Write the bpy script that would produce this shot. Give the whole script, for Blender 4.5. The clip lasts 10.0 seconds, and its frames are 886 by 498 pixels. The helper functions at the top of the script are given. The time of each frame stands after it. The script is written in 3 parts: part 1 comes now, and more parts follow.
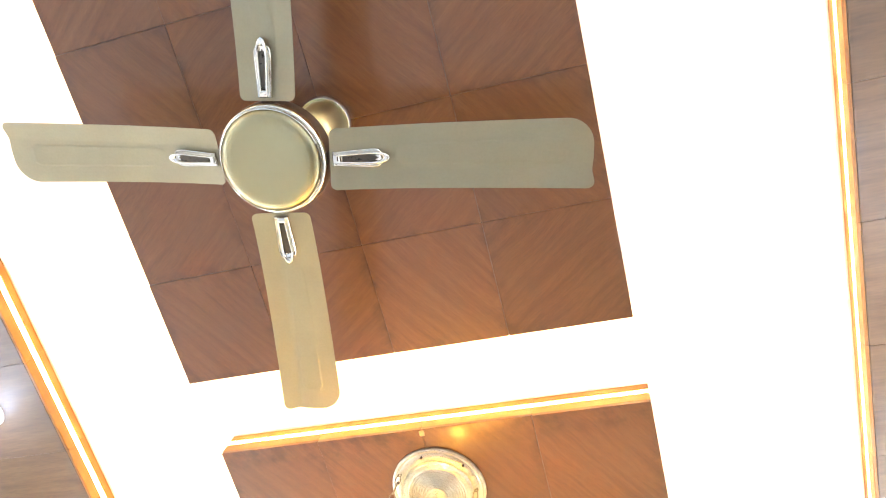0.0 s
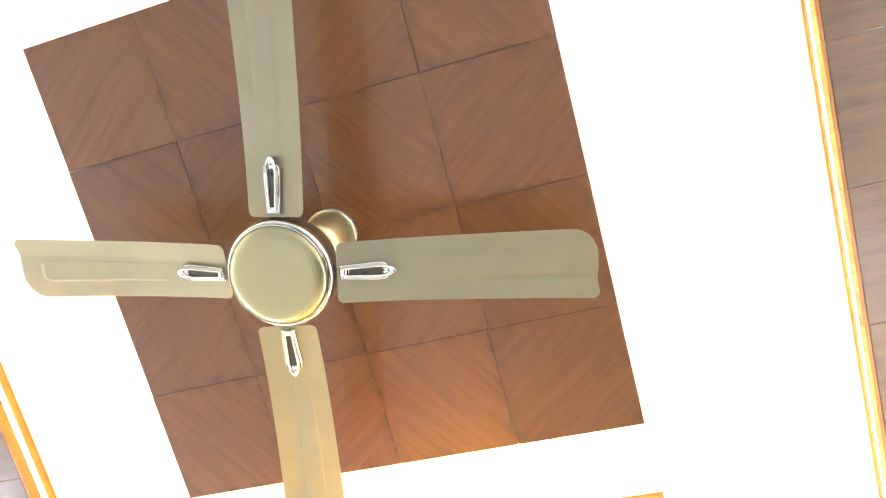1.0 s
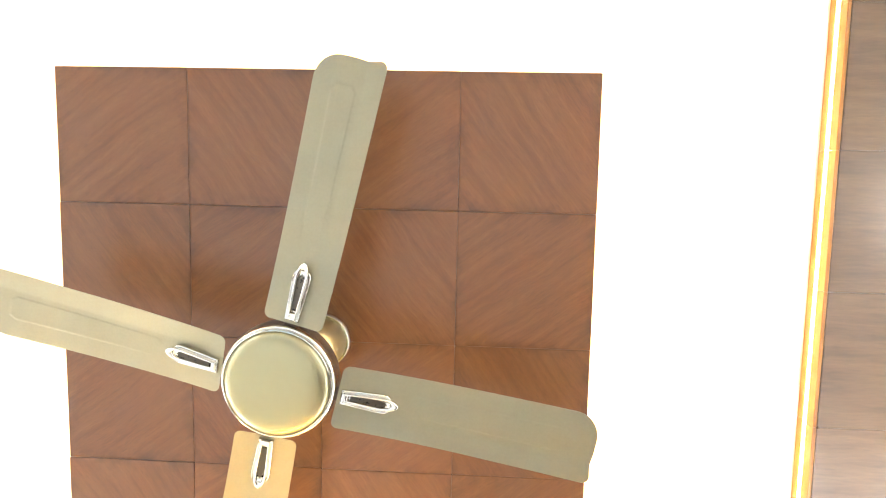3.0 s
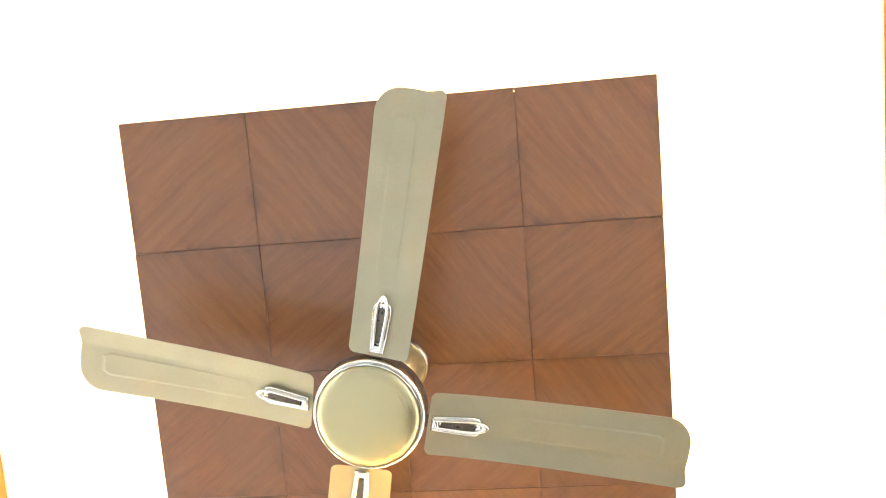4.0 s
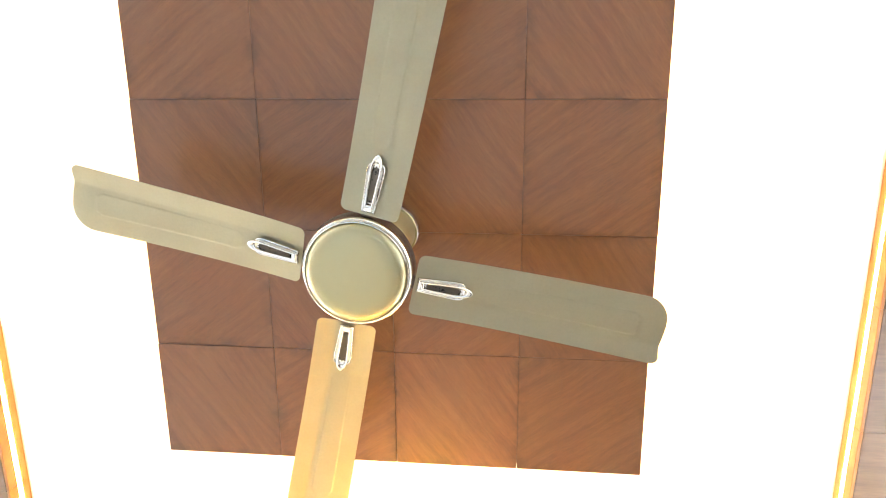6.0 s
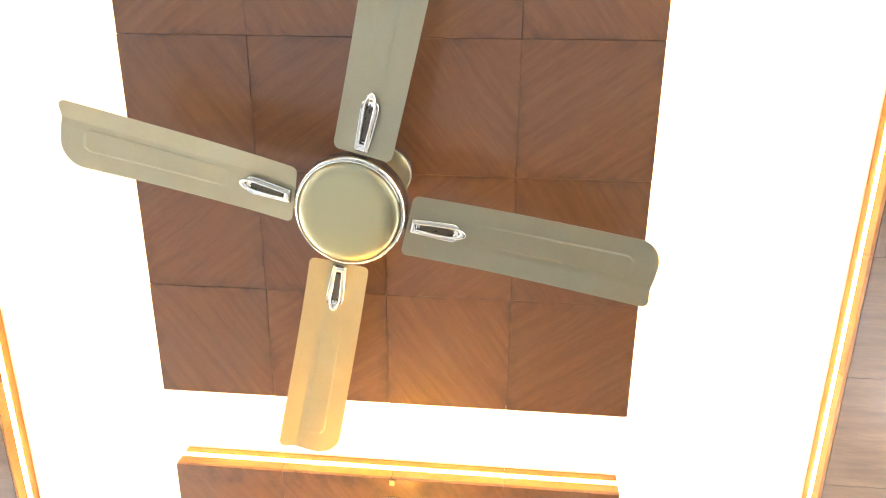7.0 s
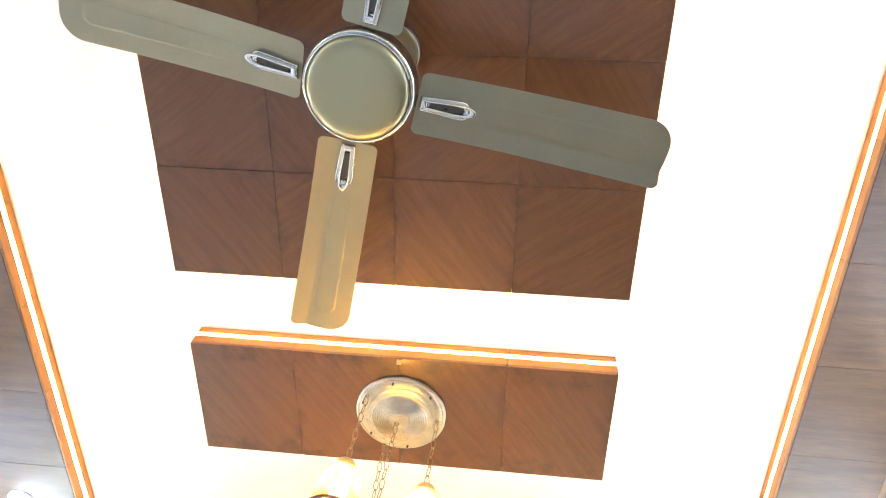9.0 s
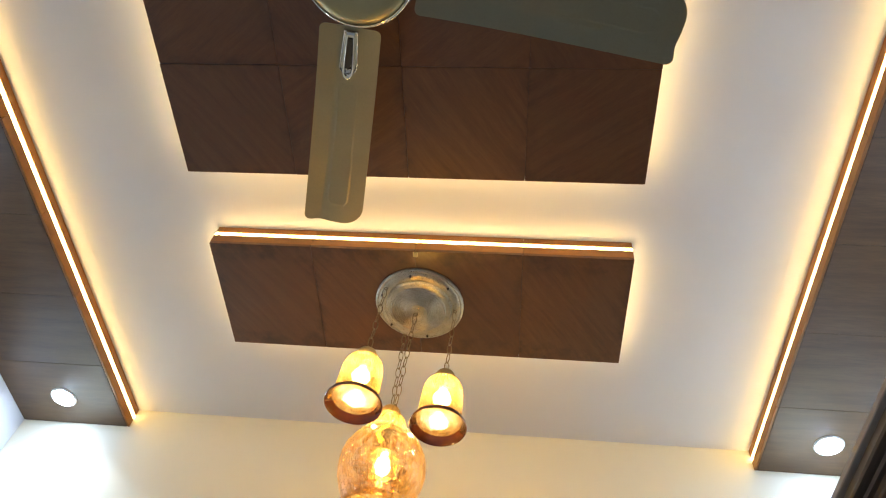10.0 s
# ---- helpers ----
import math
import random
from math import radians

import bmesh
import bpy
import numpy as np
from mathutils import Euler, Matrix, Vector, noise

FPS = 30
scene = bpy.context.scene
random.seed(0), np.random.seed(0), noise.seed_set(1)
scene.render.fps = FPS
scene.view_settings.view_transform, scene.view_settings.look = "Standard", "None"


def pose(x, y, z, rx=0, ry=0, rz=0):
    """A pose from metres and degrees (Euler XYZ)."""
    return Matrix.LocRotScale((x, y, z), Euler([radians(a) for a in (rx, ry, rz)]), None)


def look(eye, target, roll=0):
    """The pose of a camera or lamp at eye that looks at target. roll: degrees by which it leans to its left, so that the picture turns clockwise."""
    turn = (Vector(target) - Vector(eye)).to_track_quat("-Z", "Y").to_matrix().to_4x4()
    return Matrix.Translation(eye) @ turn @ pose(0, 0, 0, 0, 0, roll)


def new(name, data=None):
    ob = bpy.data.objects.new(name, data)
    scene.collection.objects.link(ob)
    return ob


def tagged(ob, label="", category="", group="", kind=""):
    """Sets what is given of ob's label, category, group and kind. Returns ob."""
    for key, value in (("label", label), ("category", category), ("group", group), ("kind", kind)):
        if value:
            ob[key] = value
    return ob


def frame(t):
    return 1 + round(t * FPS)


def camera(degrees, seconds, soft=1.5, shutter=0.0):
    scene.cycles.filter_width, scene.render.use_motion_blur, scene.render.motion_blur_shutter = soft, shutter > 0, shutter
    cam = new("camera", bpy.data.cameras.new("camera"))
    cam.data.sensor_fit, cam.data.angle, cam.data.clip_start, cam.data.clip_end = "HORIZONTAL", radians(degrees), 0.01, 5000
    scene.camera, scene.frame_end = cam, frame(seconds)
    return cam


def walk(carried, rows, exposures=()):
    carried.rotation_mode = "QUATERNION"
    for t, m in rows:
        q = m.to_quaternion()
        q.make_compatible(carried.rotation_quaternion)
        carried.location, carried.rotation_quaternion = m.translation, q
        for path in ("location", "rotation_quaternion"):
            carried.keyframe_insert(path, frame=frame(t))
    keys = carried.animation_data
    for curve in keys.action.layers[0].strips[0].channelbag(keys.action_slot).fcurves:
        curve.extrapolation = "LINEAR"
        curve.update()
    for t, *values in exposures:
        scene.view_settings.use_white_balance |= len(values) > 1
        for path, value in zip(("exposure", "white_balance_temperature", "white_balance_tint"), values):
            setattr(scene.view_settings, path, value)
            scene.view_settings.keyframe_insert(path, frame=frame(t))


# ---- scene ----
cam = camera(63.5, 10.0, soft=1.1)
PATH = [
    (0, (0.593, 0.416, 1.277), (0.126, 1.038, 3.12), 24.3),
    (0.5, (0.596, 0.382, 1.285), (0.175, 0.923, 3.164), 24.2),
    (1, (0.595, 0.371, 1.286), (0.17, 0.762, 3.201), 33.3),
    (1.2, (0.591, 0.359, 1.292), (0.226, 0.706, 3.228), 36.4),
    (1.5, (0.589, 0.357, 1.301), (0.256, 0.644, 3.252), 41.2),
    (1.8, (0.576, 0.345, 1.304), (0.275, 0.63, 3.261), 40.5),
    (2, (0.568, 0.328, 1.304), (0.296, 0.585, 3.268), 43.0),
    (2.2, (0.544, 0.298, 1.309), (0.338, 0.548, 3.282), 38.6),
    (2.5, (0.492, 0.238, 1.298), (0.312, 0.443, 3.279), 38.9),
    (2.7, (0.432, 0.215, 1.291), (0.303, 0.41, 3.277), 31.5),
    (3, (0.362, 0.204, 1.289), (0.244, 0.432, 3.272), 28.8),
    (3.2, (0.325, 0.185, 1.286), (0.159, 0.408, 3.267), 36.8),
    (4.3, (0.29, 0.149, 1.27), (0.054, 0.387, 3.242), 40.1),
    (4.5, (0.289, 0.143, 1.264), (0.032, 0.395, 3.232), 42.0),
    (5, (0.285, 0.147, 1.265), (0.016, 0.495, 3.216), 35.4),
    (5.5, (0.288, 0.172, 1.263), (0.044, 0.619, 3.197), 27.7),
    (5.7, (0.292, 0.188, 1.268), (0.067, 0.668, 3.197), 25.2),
    (6.8, (0.295, 0.22, 1.27), (0.099, 0.856, 3.156), 18.1),
    (7, (0.29, 0.226, 1.267), (0.108, 0.88, 3.148), 17.0),
    (7.5, (0.288, 0.233, 1.267), (0.15, 0.928, 3.137), 12.4),
    (8, (0.282, 0.24, 1.262), (0.125, 1.002, 3.104), 13.7),
    (8.5, (0.274, 0.252, 1.252), (0.093, 1.098, 3.056), 14.6),
    (9, (0.277, 0.262, 1.249), (0.105, 1.173, 3.022), 13.0),
    (9.5, (0.286, 0.272, 1.25), (0.11, 1.298, 2.957), 11.2),
    (10, (0.295, 0.287, 1.244), (0.081, 1.434, 2.868), 10.9),
]
EXPOSURES = [(0, 2.60, 7900, 12), (2, 3.0, 8700, 11), (3, 3.02, 8700, 11), (5.5, 2.86, 8500, 11), (7.5, 2.60, 8100, 12), (8.5, 2.60, 7700, 12), (9.0, 1.98, 6900, 11), (9.5, 0.68, 6150, 4), (10, 0.18, 7100, 7)]
walk(cam, [(t, look(eye, target, roll)) for t, eye, target, roll in PATH], EXPOSURES)

# ---- world: a closed room, lit by its own lamps ----
world = bpy.data.worlds.new("world")
scene.world = world
world.use_nodes = True
world.node_tree.nodes["Background"].inputs[0].default_value = (0.75, 0.85, 1.0, 1)
world.node_tree.nodes["Background"].inputs[1].default_value = 0.05

LED_POWER = 12.5
BULB_POWER = 126.0
DOWNLIGHT_WATTS = 4.0
WARM = (1.0, 0.71, 0.31)
COOL = (0.48, 0.68, 1.0)


# ---- materials ----
def material(name, rough=0.5, metal=0.0, coat=0.0):
    m = bpy.data.materials.new(name)
    m.use_nodes = True
    n = m.node_tree.nodes
    p = n["Principled BSDF"]
    p.inputs["Roughness"].default_value = rough
    p.inputs["Metallic"].default_value = metal
    p.inputs["Coat Weight"].default_value = coat
    p.inputs["Coat Roughness"].default_value = 0.12
    return m, m.node_tree, p


def node(tree, kind, **inputs):
    n = tree.nodes.new(kind)
    for key, value in inputs.items():
        n.inputs[key.replace("_", " ")].default_value = value
    return n


def ramp(tree, source, stops):
    r = tree.nodes.new("ShaderNodeValToRGB")
    while len(r.color_ramp.elements) < len(stops):
        r.color_ramp.elements.new(0.5)
    for e, (at, col) in zip(r.color_ramp.elements, stops):
        e.position, e.color = at, (*col, 1)
    tree.links.new(source, r.inputs[0])
    return r.outputs[0]


def blend(tree, fac, a, b, kind="MIX"):
    m = tree.nodes.new("ShaderNodeMix")
    m.data_type, m.blend_type = "RGBA", kind
    if isinstance(fac, float):
        m.inputs[0].default_value = fac
    else:
        tree.links.new(fac, m.inputs[0])
    for socket, value in ((m.inputs[6], a), (m.inputs[7], b)):
        if isinstance(value, tuple):
            socket.default_value = (*value, 1)
        else:
            tree.links.new(value, socket)
    return m.outputs[2]


def bump(tree, p, height, strength, distance=0.002):
    b = node(tree, "ShaderNodeBump", Strength=strength, Distance=distance)
    tree.links.new(height, b.inputs["Height"])
    tree.links.new(b.outputs[0], p.inputs["Normal"])


def coords(tree, turn=(0, 0, 0), scale=(1, 1, 1), per_object=True):
    """Object coordinates, turned and stretched, shifted by a random amount for each piece."""
    c = tree.nodes.new("ShaderNodeTexCoord")
    m = node(tree, "ShaderNodeMapping", Rotation=[radians(a) for a in turn], Scale=[1 / k for k in scale])
    m.vector_type = "TEXTURE"
    tree.links.new(c.outputs["Object"], m.inputs["Vector"])
    if not per_object:
        return m.outputs[0]
    info = tree.nodes.new("ShaderNodeObjectInfo")
    k = tree.nodes.new("ShaderNodeMath")
    k.operation = "MULTIPLY"
    k.inputs[1].default_value = 37.0
    tree.links.new(info.outputs["Random"], k.inputs[0])
    a = tree.nodes.new("ShaderNodeVectorMath")
    tree.links.new(m.outputs[0], a.inputs[0])
    tree.links.new(k.outputs[0], a.inputs[1])
    return a.outputs[0]


def noise_tex(tree, vector, scale, detail=4.0, rough=0.55, distortion=0.0):
    n = node(tree, "ShaderNodeTexNoise", Scale=scale, Detail=detail, Roughness=rough, Distortion=distortion)
    tree.links.new(vector, n.inputs["Vector"])
    return n.outputs["Fac"]


def wood(name, dark, mid, light, turn=0, stretch=9.0, rough=0.35, coat=0.3, fine=26.0, bend=0.0, streak=0.3, stain=0.0):
    m, t, p = material(name, rough, 0, coat)
    along = coords(t, (0, 0, turn), (1.0, stretch, 1.0))
    if bend:
        slow = node(t, "ShaderNodeTexNoise", Scale=5.0, Detail=1.0)
        t.links.new(coords(t), slow.inputs["Vector"])
        push = t.nodes.new("ShaderNodeVectorMath")
        push.operation = "MULTIPLY_ADD"
        push.inputs[1].default_value = (0.0, bend, 0.0)
        t.links.new(slow.outputs["Color"], push.inputs[0])
        t.links.new(along, push.inputs[2])
        along = push.outputs[0]
    grain = noise_tex(t, along, 5.0, 5.0, 0.55)
    fibre = noise_tex(t, along, fine, 3.0, 0.6)
    cloud = noise_tex(t, coords(t), 6.0, 3.0)
    col = ramp(t, grain, ((0.30, dark), (0.48, mid), (0.70, light)))
    col = blend(t, ramp(t, fibre, ((0.42, (0, 0, 0)), (0.68, (streak, streak, streak)))), col, tuple(c * 0.55 for c in dark))
    col = blend(t, ramp(t, cloud, ((0.35, (0.0, 0.0, 0.0)), (0.75, (0.4, 0.4, 0.4)))), col, light)
    if stain:
        # dark polish rubbed unevenly into the joints
        split = t.nodes.new("ShaderNodeSeparateXYZ")
        t.links.new(t.nodes.new("ShaderNodeTexCoord").outputs["Object"], split.inputs[0])
        far = []
        for axis in (0, 1):
            k = t.nodes.new("ShaderNodeMath")
            k.operation = "ABSOLUTE"
            t.links.new(split.outputs[axis], k.inputs[0])
            far.append(k)
        rim = t.nodes.new("ShaderNodeMath")
        rim.operation = "MAXIMUM"
        t.links.new(far[0].outputs[0], rim.inputs[0])
        t.links.new(far[1].outputs[0], rim.inputs[1])
        smear = noise_tex(t, coords(t), 14.0, 4.0, 0.6)
        near = ramp(t, rim.outputs[0], ((0.120, (0, 0, 0)), (0.151, (1, 1, 1))))
        patch = ramp(t, smear, ((0.46, (0, 0, 0)), (0.68, (stain,) * 3)))
        col = blend(t, blend(t, 1.0, near, patch, "MULTIPLY"), col, tuple(c * 0.4 for c in dark))
    info = t.nodes.new("ShaderNodeObjectInfo")
    tone = ramp(t, info.outputs["Random"], ((0.0, (0.86, 0.84, 0.82)), (1.0, (1.12, 1.1, 1.08))))
    col = blend(t, 1.0, col, tone, "MULTIPLY")
    t.links.new(col, p.inputs["Base Color"])
    bump(t, p, fibre, 0.15, 0.0008)
    t.links.new(ramp(t, cloud, ((0.3, (rough - 0.08,) * 3), (0.7, (rough + 0.1,) * 3))), p.inputs["Roughness"])
    return m


def plain(name, col, rough, metal=0.0, vary=0.12, scale=6.0, relief=0.05, coat=0.0):
    m, t, p = material(name, rough, metal, coat)
    c = coords(t)
    big, small = noise_tex(t, c, scale, 4.0), noise_tex(t, c, scale * 22, 3.0)
    darker = tuple(v * (1 - vary) for v in col)
    out = blend(t, ramp(t, big, ((0.35, (0, 0, 0)), (0.7, (1, 1, 1)))), col, darker)
    t.links.new(out, p.inputs["Base Color"])
    t.links.new(ramp(t, small, ((0.3, (max(rough - 0.05, 0.02),) * 3), (0.7, (rough + 0.06,) * 3))), p.inputs["Roughness"])
    if relief:
        bump(t, p, small, relief, 0.001)
    return m


def glow(name, col, power):
    m = bpy.data.materials.new(name)
    m.use_nodes = True
    p = m.node_tree.nodes["Principled BSDF"]
    p.inputs["Base Color"].default_value = (0.9, 0.9, 0.88, 1)
    p.inputs["Emission Color"].default_value = (*col, 1)
    p.inputs["Emission Strength"].default_value = power
    return m


def crackle_glass(name, pale, deep, clear, chip, seams, cracks):
    """Amber glass of small fused chips, lit through by the bulb inside."""
    m = bpy.data.materials.new(name)
    m.use_nodes = True
    t = m.node_tree
    t.nodes.remove(t.nodes["Principled BSDF"])
    c = t.nodes.new("ShaderNodeTexCoord")
    stretch = node(t, "ShaderNodeMapping", Scale=chip)
    t.links.new(c.outputs["UV"], stretch.inputs["Vector"])
    crack = noise_tex(t, stretch.outputs[0], 1.0, 2.0, 0.55, 0.6)
    cells = node(t, "ShaderNodeTexVoronoi", Scale=0.55, Randomness=0.45)
    t.links.new(stretch.outputs[0], cells.inputs["Vector"])
    tone = t.nodes.new("ShaderNodeSeparateColor")
    t.links.new(cells.outputs["Color"], tone.inputs[0])
    wob = node(t, "ShaderNodeTexNoise", Scale=60.0, Detail=2.0)
    t.links.new(c.outputs["UV"], wob.inputs["Vector"])
    bent = t.nodes.new("ShaderNodeVectorMath")
    bent.operation = "MULTIPLY_ADD"
    bent.inputs[1].default_value = (0.003, 0.003, 0)
    t.links.new(wob.outputs["Color"], bent.inputs[0])
    t.links.new(c.outputs["UV"], bent.inputs[2])
    seam = node(t, "ShaderNodeTexBrick", Scale=1.0)
    seam.inputs["Mortar Size"].default_value, seam.inputs["Mortar Smooth"].default_value = 0.0015, 0.5
    seam.inputs["Brick Width"].default_value, seam.inputs["Row Height"].default_value = 2.2 / chip[0], 1.6 / chip[1]
    seam.offset, seam.squash, seam.squash_frequency = 0.43, 0.75, 3
    t.links.new(bent.outputs[0], seam.inputs["Vector"])
    line = ramp(t, crack, ((0.54, (0, 0, 0)), (0.60, (cracks,) * 3)))
    edge = ramp(t, seam.outputs["Fac"], ((0.0, (0, 0, 0)), (0.8, (seams,) * 3)))
    col = ramp(t, tone.outputs[0], ((0.1, pale), (0.9, deep)))
    col = blend(t, edge, col, (deep[0] * 0.5, deep[1] * 0.36, deep[2] * 0.28))
    col = blend(t, line, col, (deep[0] * 0.42, deep[1] * 0.28, deep[2] * 0.18))
    through_it = node(t, "ShaderNodeBsdfTranslucent")
    skin = node(t, "ShaderNodeBsdfDiffuse")
    see = node(t, "ShaderNodeBsdfTransparent")
    gloss = node(t, "ShaderNodeBsdfGlossy", Roughness=0.12)
    for n in (through_it, skin, see):
        t.links.new(col, n.inputs["Color"])
    b = node(t, "ShaderNodeBump", Strength=0.6, Distance=0.001)
    t.links.new(line, b.inputs["Height"])
    t.links.new(b.outputs[0], gloss.inputs["Normal"])

    def mix(fac, one, two):
        s = t.nodes.new("ShaderNodeMixShader")
        s.inputs[0].default_value = fac
        t.links.new(one.outputs[0], s.inputs[1])
        t.links.new(two.outputs[0], s.inputs[2])
        return s

    body = mix(0.2, through_it, skin)
    body = mix(clear, body, see)
    body = mix(0.07, body, gloss)
    t.links.new(body.outputs[0], t.nodes["Material Output"].inputs["Surface"])
    return m


TILE_WOOD = wood("brown_veneer", (0.119, 0.0402, 0.0122), (0.148, 0.0540, 0.0160), (0.176, 0.0700, 0.0225), turn=54, stretch=13, rough=0.39, fine=66, bend=0.35, streak=0.48, stain=0.75)
BORDER_WOOD = wood("grey_brown_veneer", (0.066, 0.030, 0.0092), (0.098, 0.048, 0.0165), (0.126, 0.066, 0.0245), turn=0, stretch=8, rough=0.42, coat=0.2)
EDGE_WOOD = wood("honey_edge_wood", (0.20, 0.067, 0.010), (0.28, 0.108, 0.018), (0.33, 0.140, 0.028), turn=0, stretch=9, rough=0.45, coat=0.1)
DARK_BOARD = plain("dark_backing_board", (0.05, 0.025, 0.015), 0.7)
WHITE_PAINT = plain("white_ceiling_paint", (0.80, 0.79, 0.78), 0.75, vary=0.03, scale=1.6, relief=0.03)
CREAM_PAINT = plain("cream_wall_paint", (0.88, 0.82, 0.63), 0.7, vary=0.04, scale=1.3, relief=0.04)
GREY_PAINT = plain("pale_grey_wall_paint", (0.66, 0.67, 0.68), 0.7, vary=0.04, scale=1.3, relief=0.04)
PALE_PAINT = plain("pale_wall_paint", (0.78, 0.78, 0.75), 0.7, vary=0.04, scale=1.3, relief=0.04)
# Made-up blue tint for the unseen south wall, cools the light it bounces.
COOL_BOUNCE = plain("cool_bounce_wall_tint", (0.60, 0.71, 0.84), 0.7, vary=0.04, scale=1.3, relief=0.04)
FLOOR_STONE = plain("pale_grey_floor_tile", (0.40, 0.40, 0.41), 0.42, vary=0.15, scale=3.0, relief=0.02)
LED = glow("warm_led", WARM, LED_POWER)
BULB = glow("warm_bulb", (1.0, 0.79, 0.48), BULB_POWER)
LENS = glow("cool_lamp_lens", (0.46, 0.63, 1.0), 130.0)
CHAMPAGNE = plain("champagne_metallic_paint", (0.345, 0.310, 0.208), 0.47, metal=0.92, vary=0.08, scale=9, relief=0.0)
SATIN = plain("satin_champagne_metal", (0.380, 0.345, 0.205), 0.36, metal=0.88, vary=0.03, scale=3, relief=0.0)
CANOPY_GOLD = plain("pale_gold_metal", (0.54, 0.47, 0.27), 0.33, metal=0.88, vary=0.03, scale=3, relief=0.0)
CHROME = plain("chrome", (0.73, 0.71, 0.645), 0.08, metal=1.0, vary=0.04, relief=0.0)
SLOT = plain("dark_slot", (0.10, 0.085, 0.065), 0.3, metal=0.7)
MOTOR = plain("dark_bronze_motor_shell", (0.10, 0.07, 0.05), 0.37, metal=0.6)
PEWTER = plain("aged_brass_plate", (0.56, 0.51, 0.38), 0.29, metal=0.85, vary=0.25, scale=30, relief=0.3)
CAP_BRASS = plain("dull_brown_brass", (0.46, 0.34, 0.18), 0.42, metal=0.5, vary=0.2, scale=30)
BRASS = plain("aged_brass", (0.30, 0.225, 0.125), 0.37, metal=0.85, vary=0.2, scale=30)
SEAM = plain("brown_glass_seam", (0.30, 0.155, 0.04), 0.4, vary=0.35, scale=40, relief=0.0)
RIM_GLASS = plain("dark_amber_glass_rim", (0.105, 0.027, 0.011), 0.15, vary=0.35, scale=30, relief=0.2, coat=0.5)
AMBER = crackle_glass("yellow_crackle_glass", (1.0, 0.92, 0.62), (0.93, 0.75, 0.38), 0.80, (400, 100, 1), 0.5, 0.4)
ROSE_AMBER = crackle_glass("rosy_mosaic_glass", (1.0, 0.93, 0.70), (0.93, 0.74, 0.42), 0.925, (240, 130, 1), 0.35, 0.1)
CHIP_GLASS = bpy.data.materials.new("rosy_chip_glass")
CHIP_GLASS.use_nodes = True
chip_tree = CHIP_GLASS.node_tree
chip_tree.nodes.remove(chip_tree.nodes["Principled BSDF"])
chip_mix = node(chip_tree, "ShaderNodeMixShader", Fac=0.13)
chip_tree.links.new(node(chip_tree, "ShaderNodeBsdfTransparent", Color=(1.0, 0.93, 0.86, 1)).outputs[0], chip_mix.inputs[1])
chip_tree.links.new(node(chip_tree, "ShaderNodeBsdfGlossy", Color=(1.0, 0.86, 0.78, 1), Roughness=0.08).outputs[0], chip_mix.inputs[2])
chip_tree.links.new(chip_mix.outputs[0], chip_tree.nodes["Material Output"].inputs["Surface"])
WARDROBE_WOOD = wood("dark_polished_wood", (0.040, 0.030, 0.026), (0.070, 0.054, 0.047), (0.11, 0.088, 0.078), turn=90, stretch=9, rough=0.40, coat=0.5)
LIP_GREY = plain("pale_edge_band", (0.30, 0.275, 0.265), 0.4)
WHITE_TRIM = plain("white_lamp_trim", (0.85, 0.85, 0.85), 0.35, vary=0.03)


# ---- mesh helpers ----
def box(bm, x0, x1, y0, y1, z0, z1, bevel=0.0):
    v = [bm.verts.new((x, y, z)) for z in (z0, z1) for x, y in ((x0, y0), (x1, y0), (x1, y1), (x0, y1))]
    faces = [bm.faces.new([v[i] for i in q]) for q in ((3, 2, 1, 0), (4, 5, 6, 7), (0, 1, 5, 4), (1, 2, 6, 5), (2, 3, 7, 6), (3, 0, 4, 7))]
    if bevel:
        edges = list({e for f in faces for e in f.edges})
        bmesh.ops.bevel(bm, geom=edges, offset=bevel, segments=1, affect="EDGES")
    return bm


def lathe(bm, profile, segments=64, at=(0, 0, 0)):
    rings = []
    uv = bm.loops.layers.uv.verify()
    wide = 2 * math.pi * max(r for r, z in profile)
    for r, z in profile:
        if r < 1e-6:
            rings.append([bm.verts.new((at[0], at[1], at[2] + z))])
        else:
            rings.append([bm.verts.new((at[0] + r * math.cos(a), at[1] + r * math.sin(a), at[2] + z))
                          for a in (2 * math.pi * i / segments for i in range(segments))])
    for one, two in zip(rings, rings[1:]):
        for i in range(segments):
            j = (i + 1) % segments
            q = [one[i % len(one)], one[j % len(one)], two[j % len(two)], two[i % len(two)]]
            q = list(dict.fromkeys(q))
            if len(q) > 2:
                f = bm.faces.new(q)
                for loop in f.loops:
                    near = i if loop.vert in (one[i % len(one)], two[i % len(two)]) else i + 1
                    loop[uv].uv = (near * wide / segments, -loop.vert.co.z)
    return bm


def tube(bm, points, radius, sides=8, closed=False):
    pts = [Vector(p) for p in points]
    rings = []
    for i, p in enumerate(pts):
        a = pts[i - 1] if i or closed else p
        b = pts[(i + 1) % len(pts)] if i < len(pts) - 1 or closed else p
        d = (b - a).normalized()
        side = d.cross(Vector((0.13, 0.29, 0.95))).normalized()
        up = side.cross(d)
        rings.append([bm.verts.new(p + radius * (math.cos(t) * side + math.sin(t) * up)) for t in (2 * math.pi * k / sides for k in range(sides))])
    pairs = list(zip(rings, rings[1:])) + ([(rings[-1], rings[0])] if closed else [])
    for one, two in pairs:
        for k in range(sides):
            bm.faces.new((one[k], one[(k + 1) % sides], two[(k + 1) % sides], two[k]))
    return bm


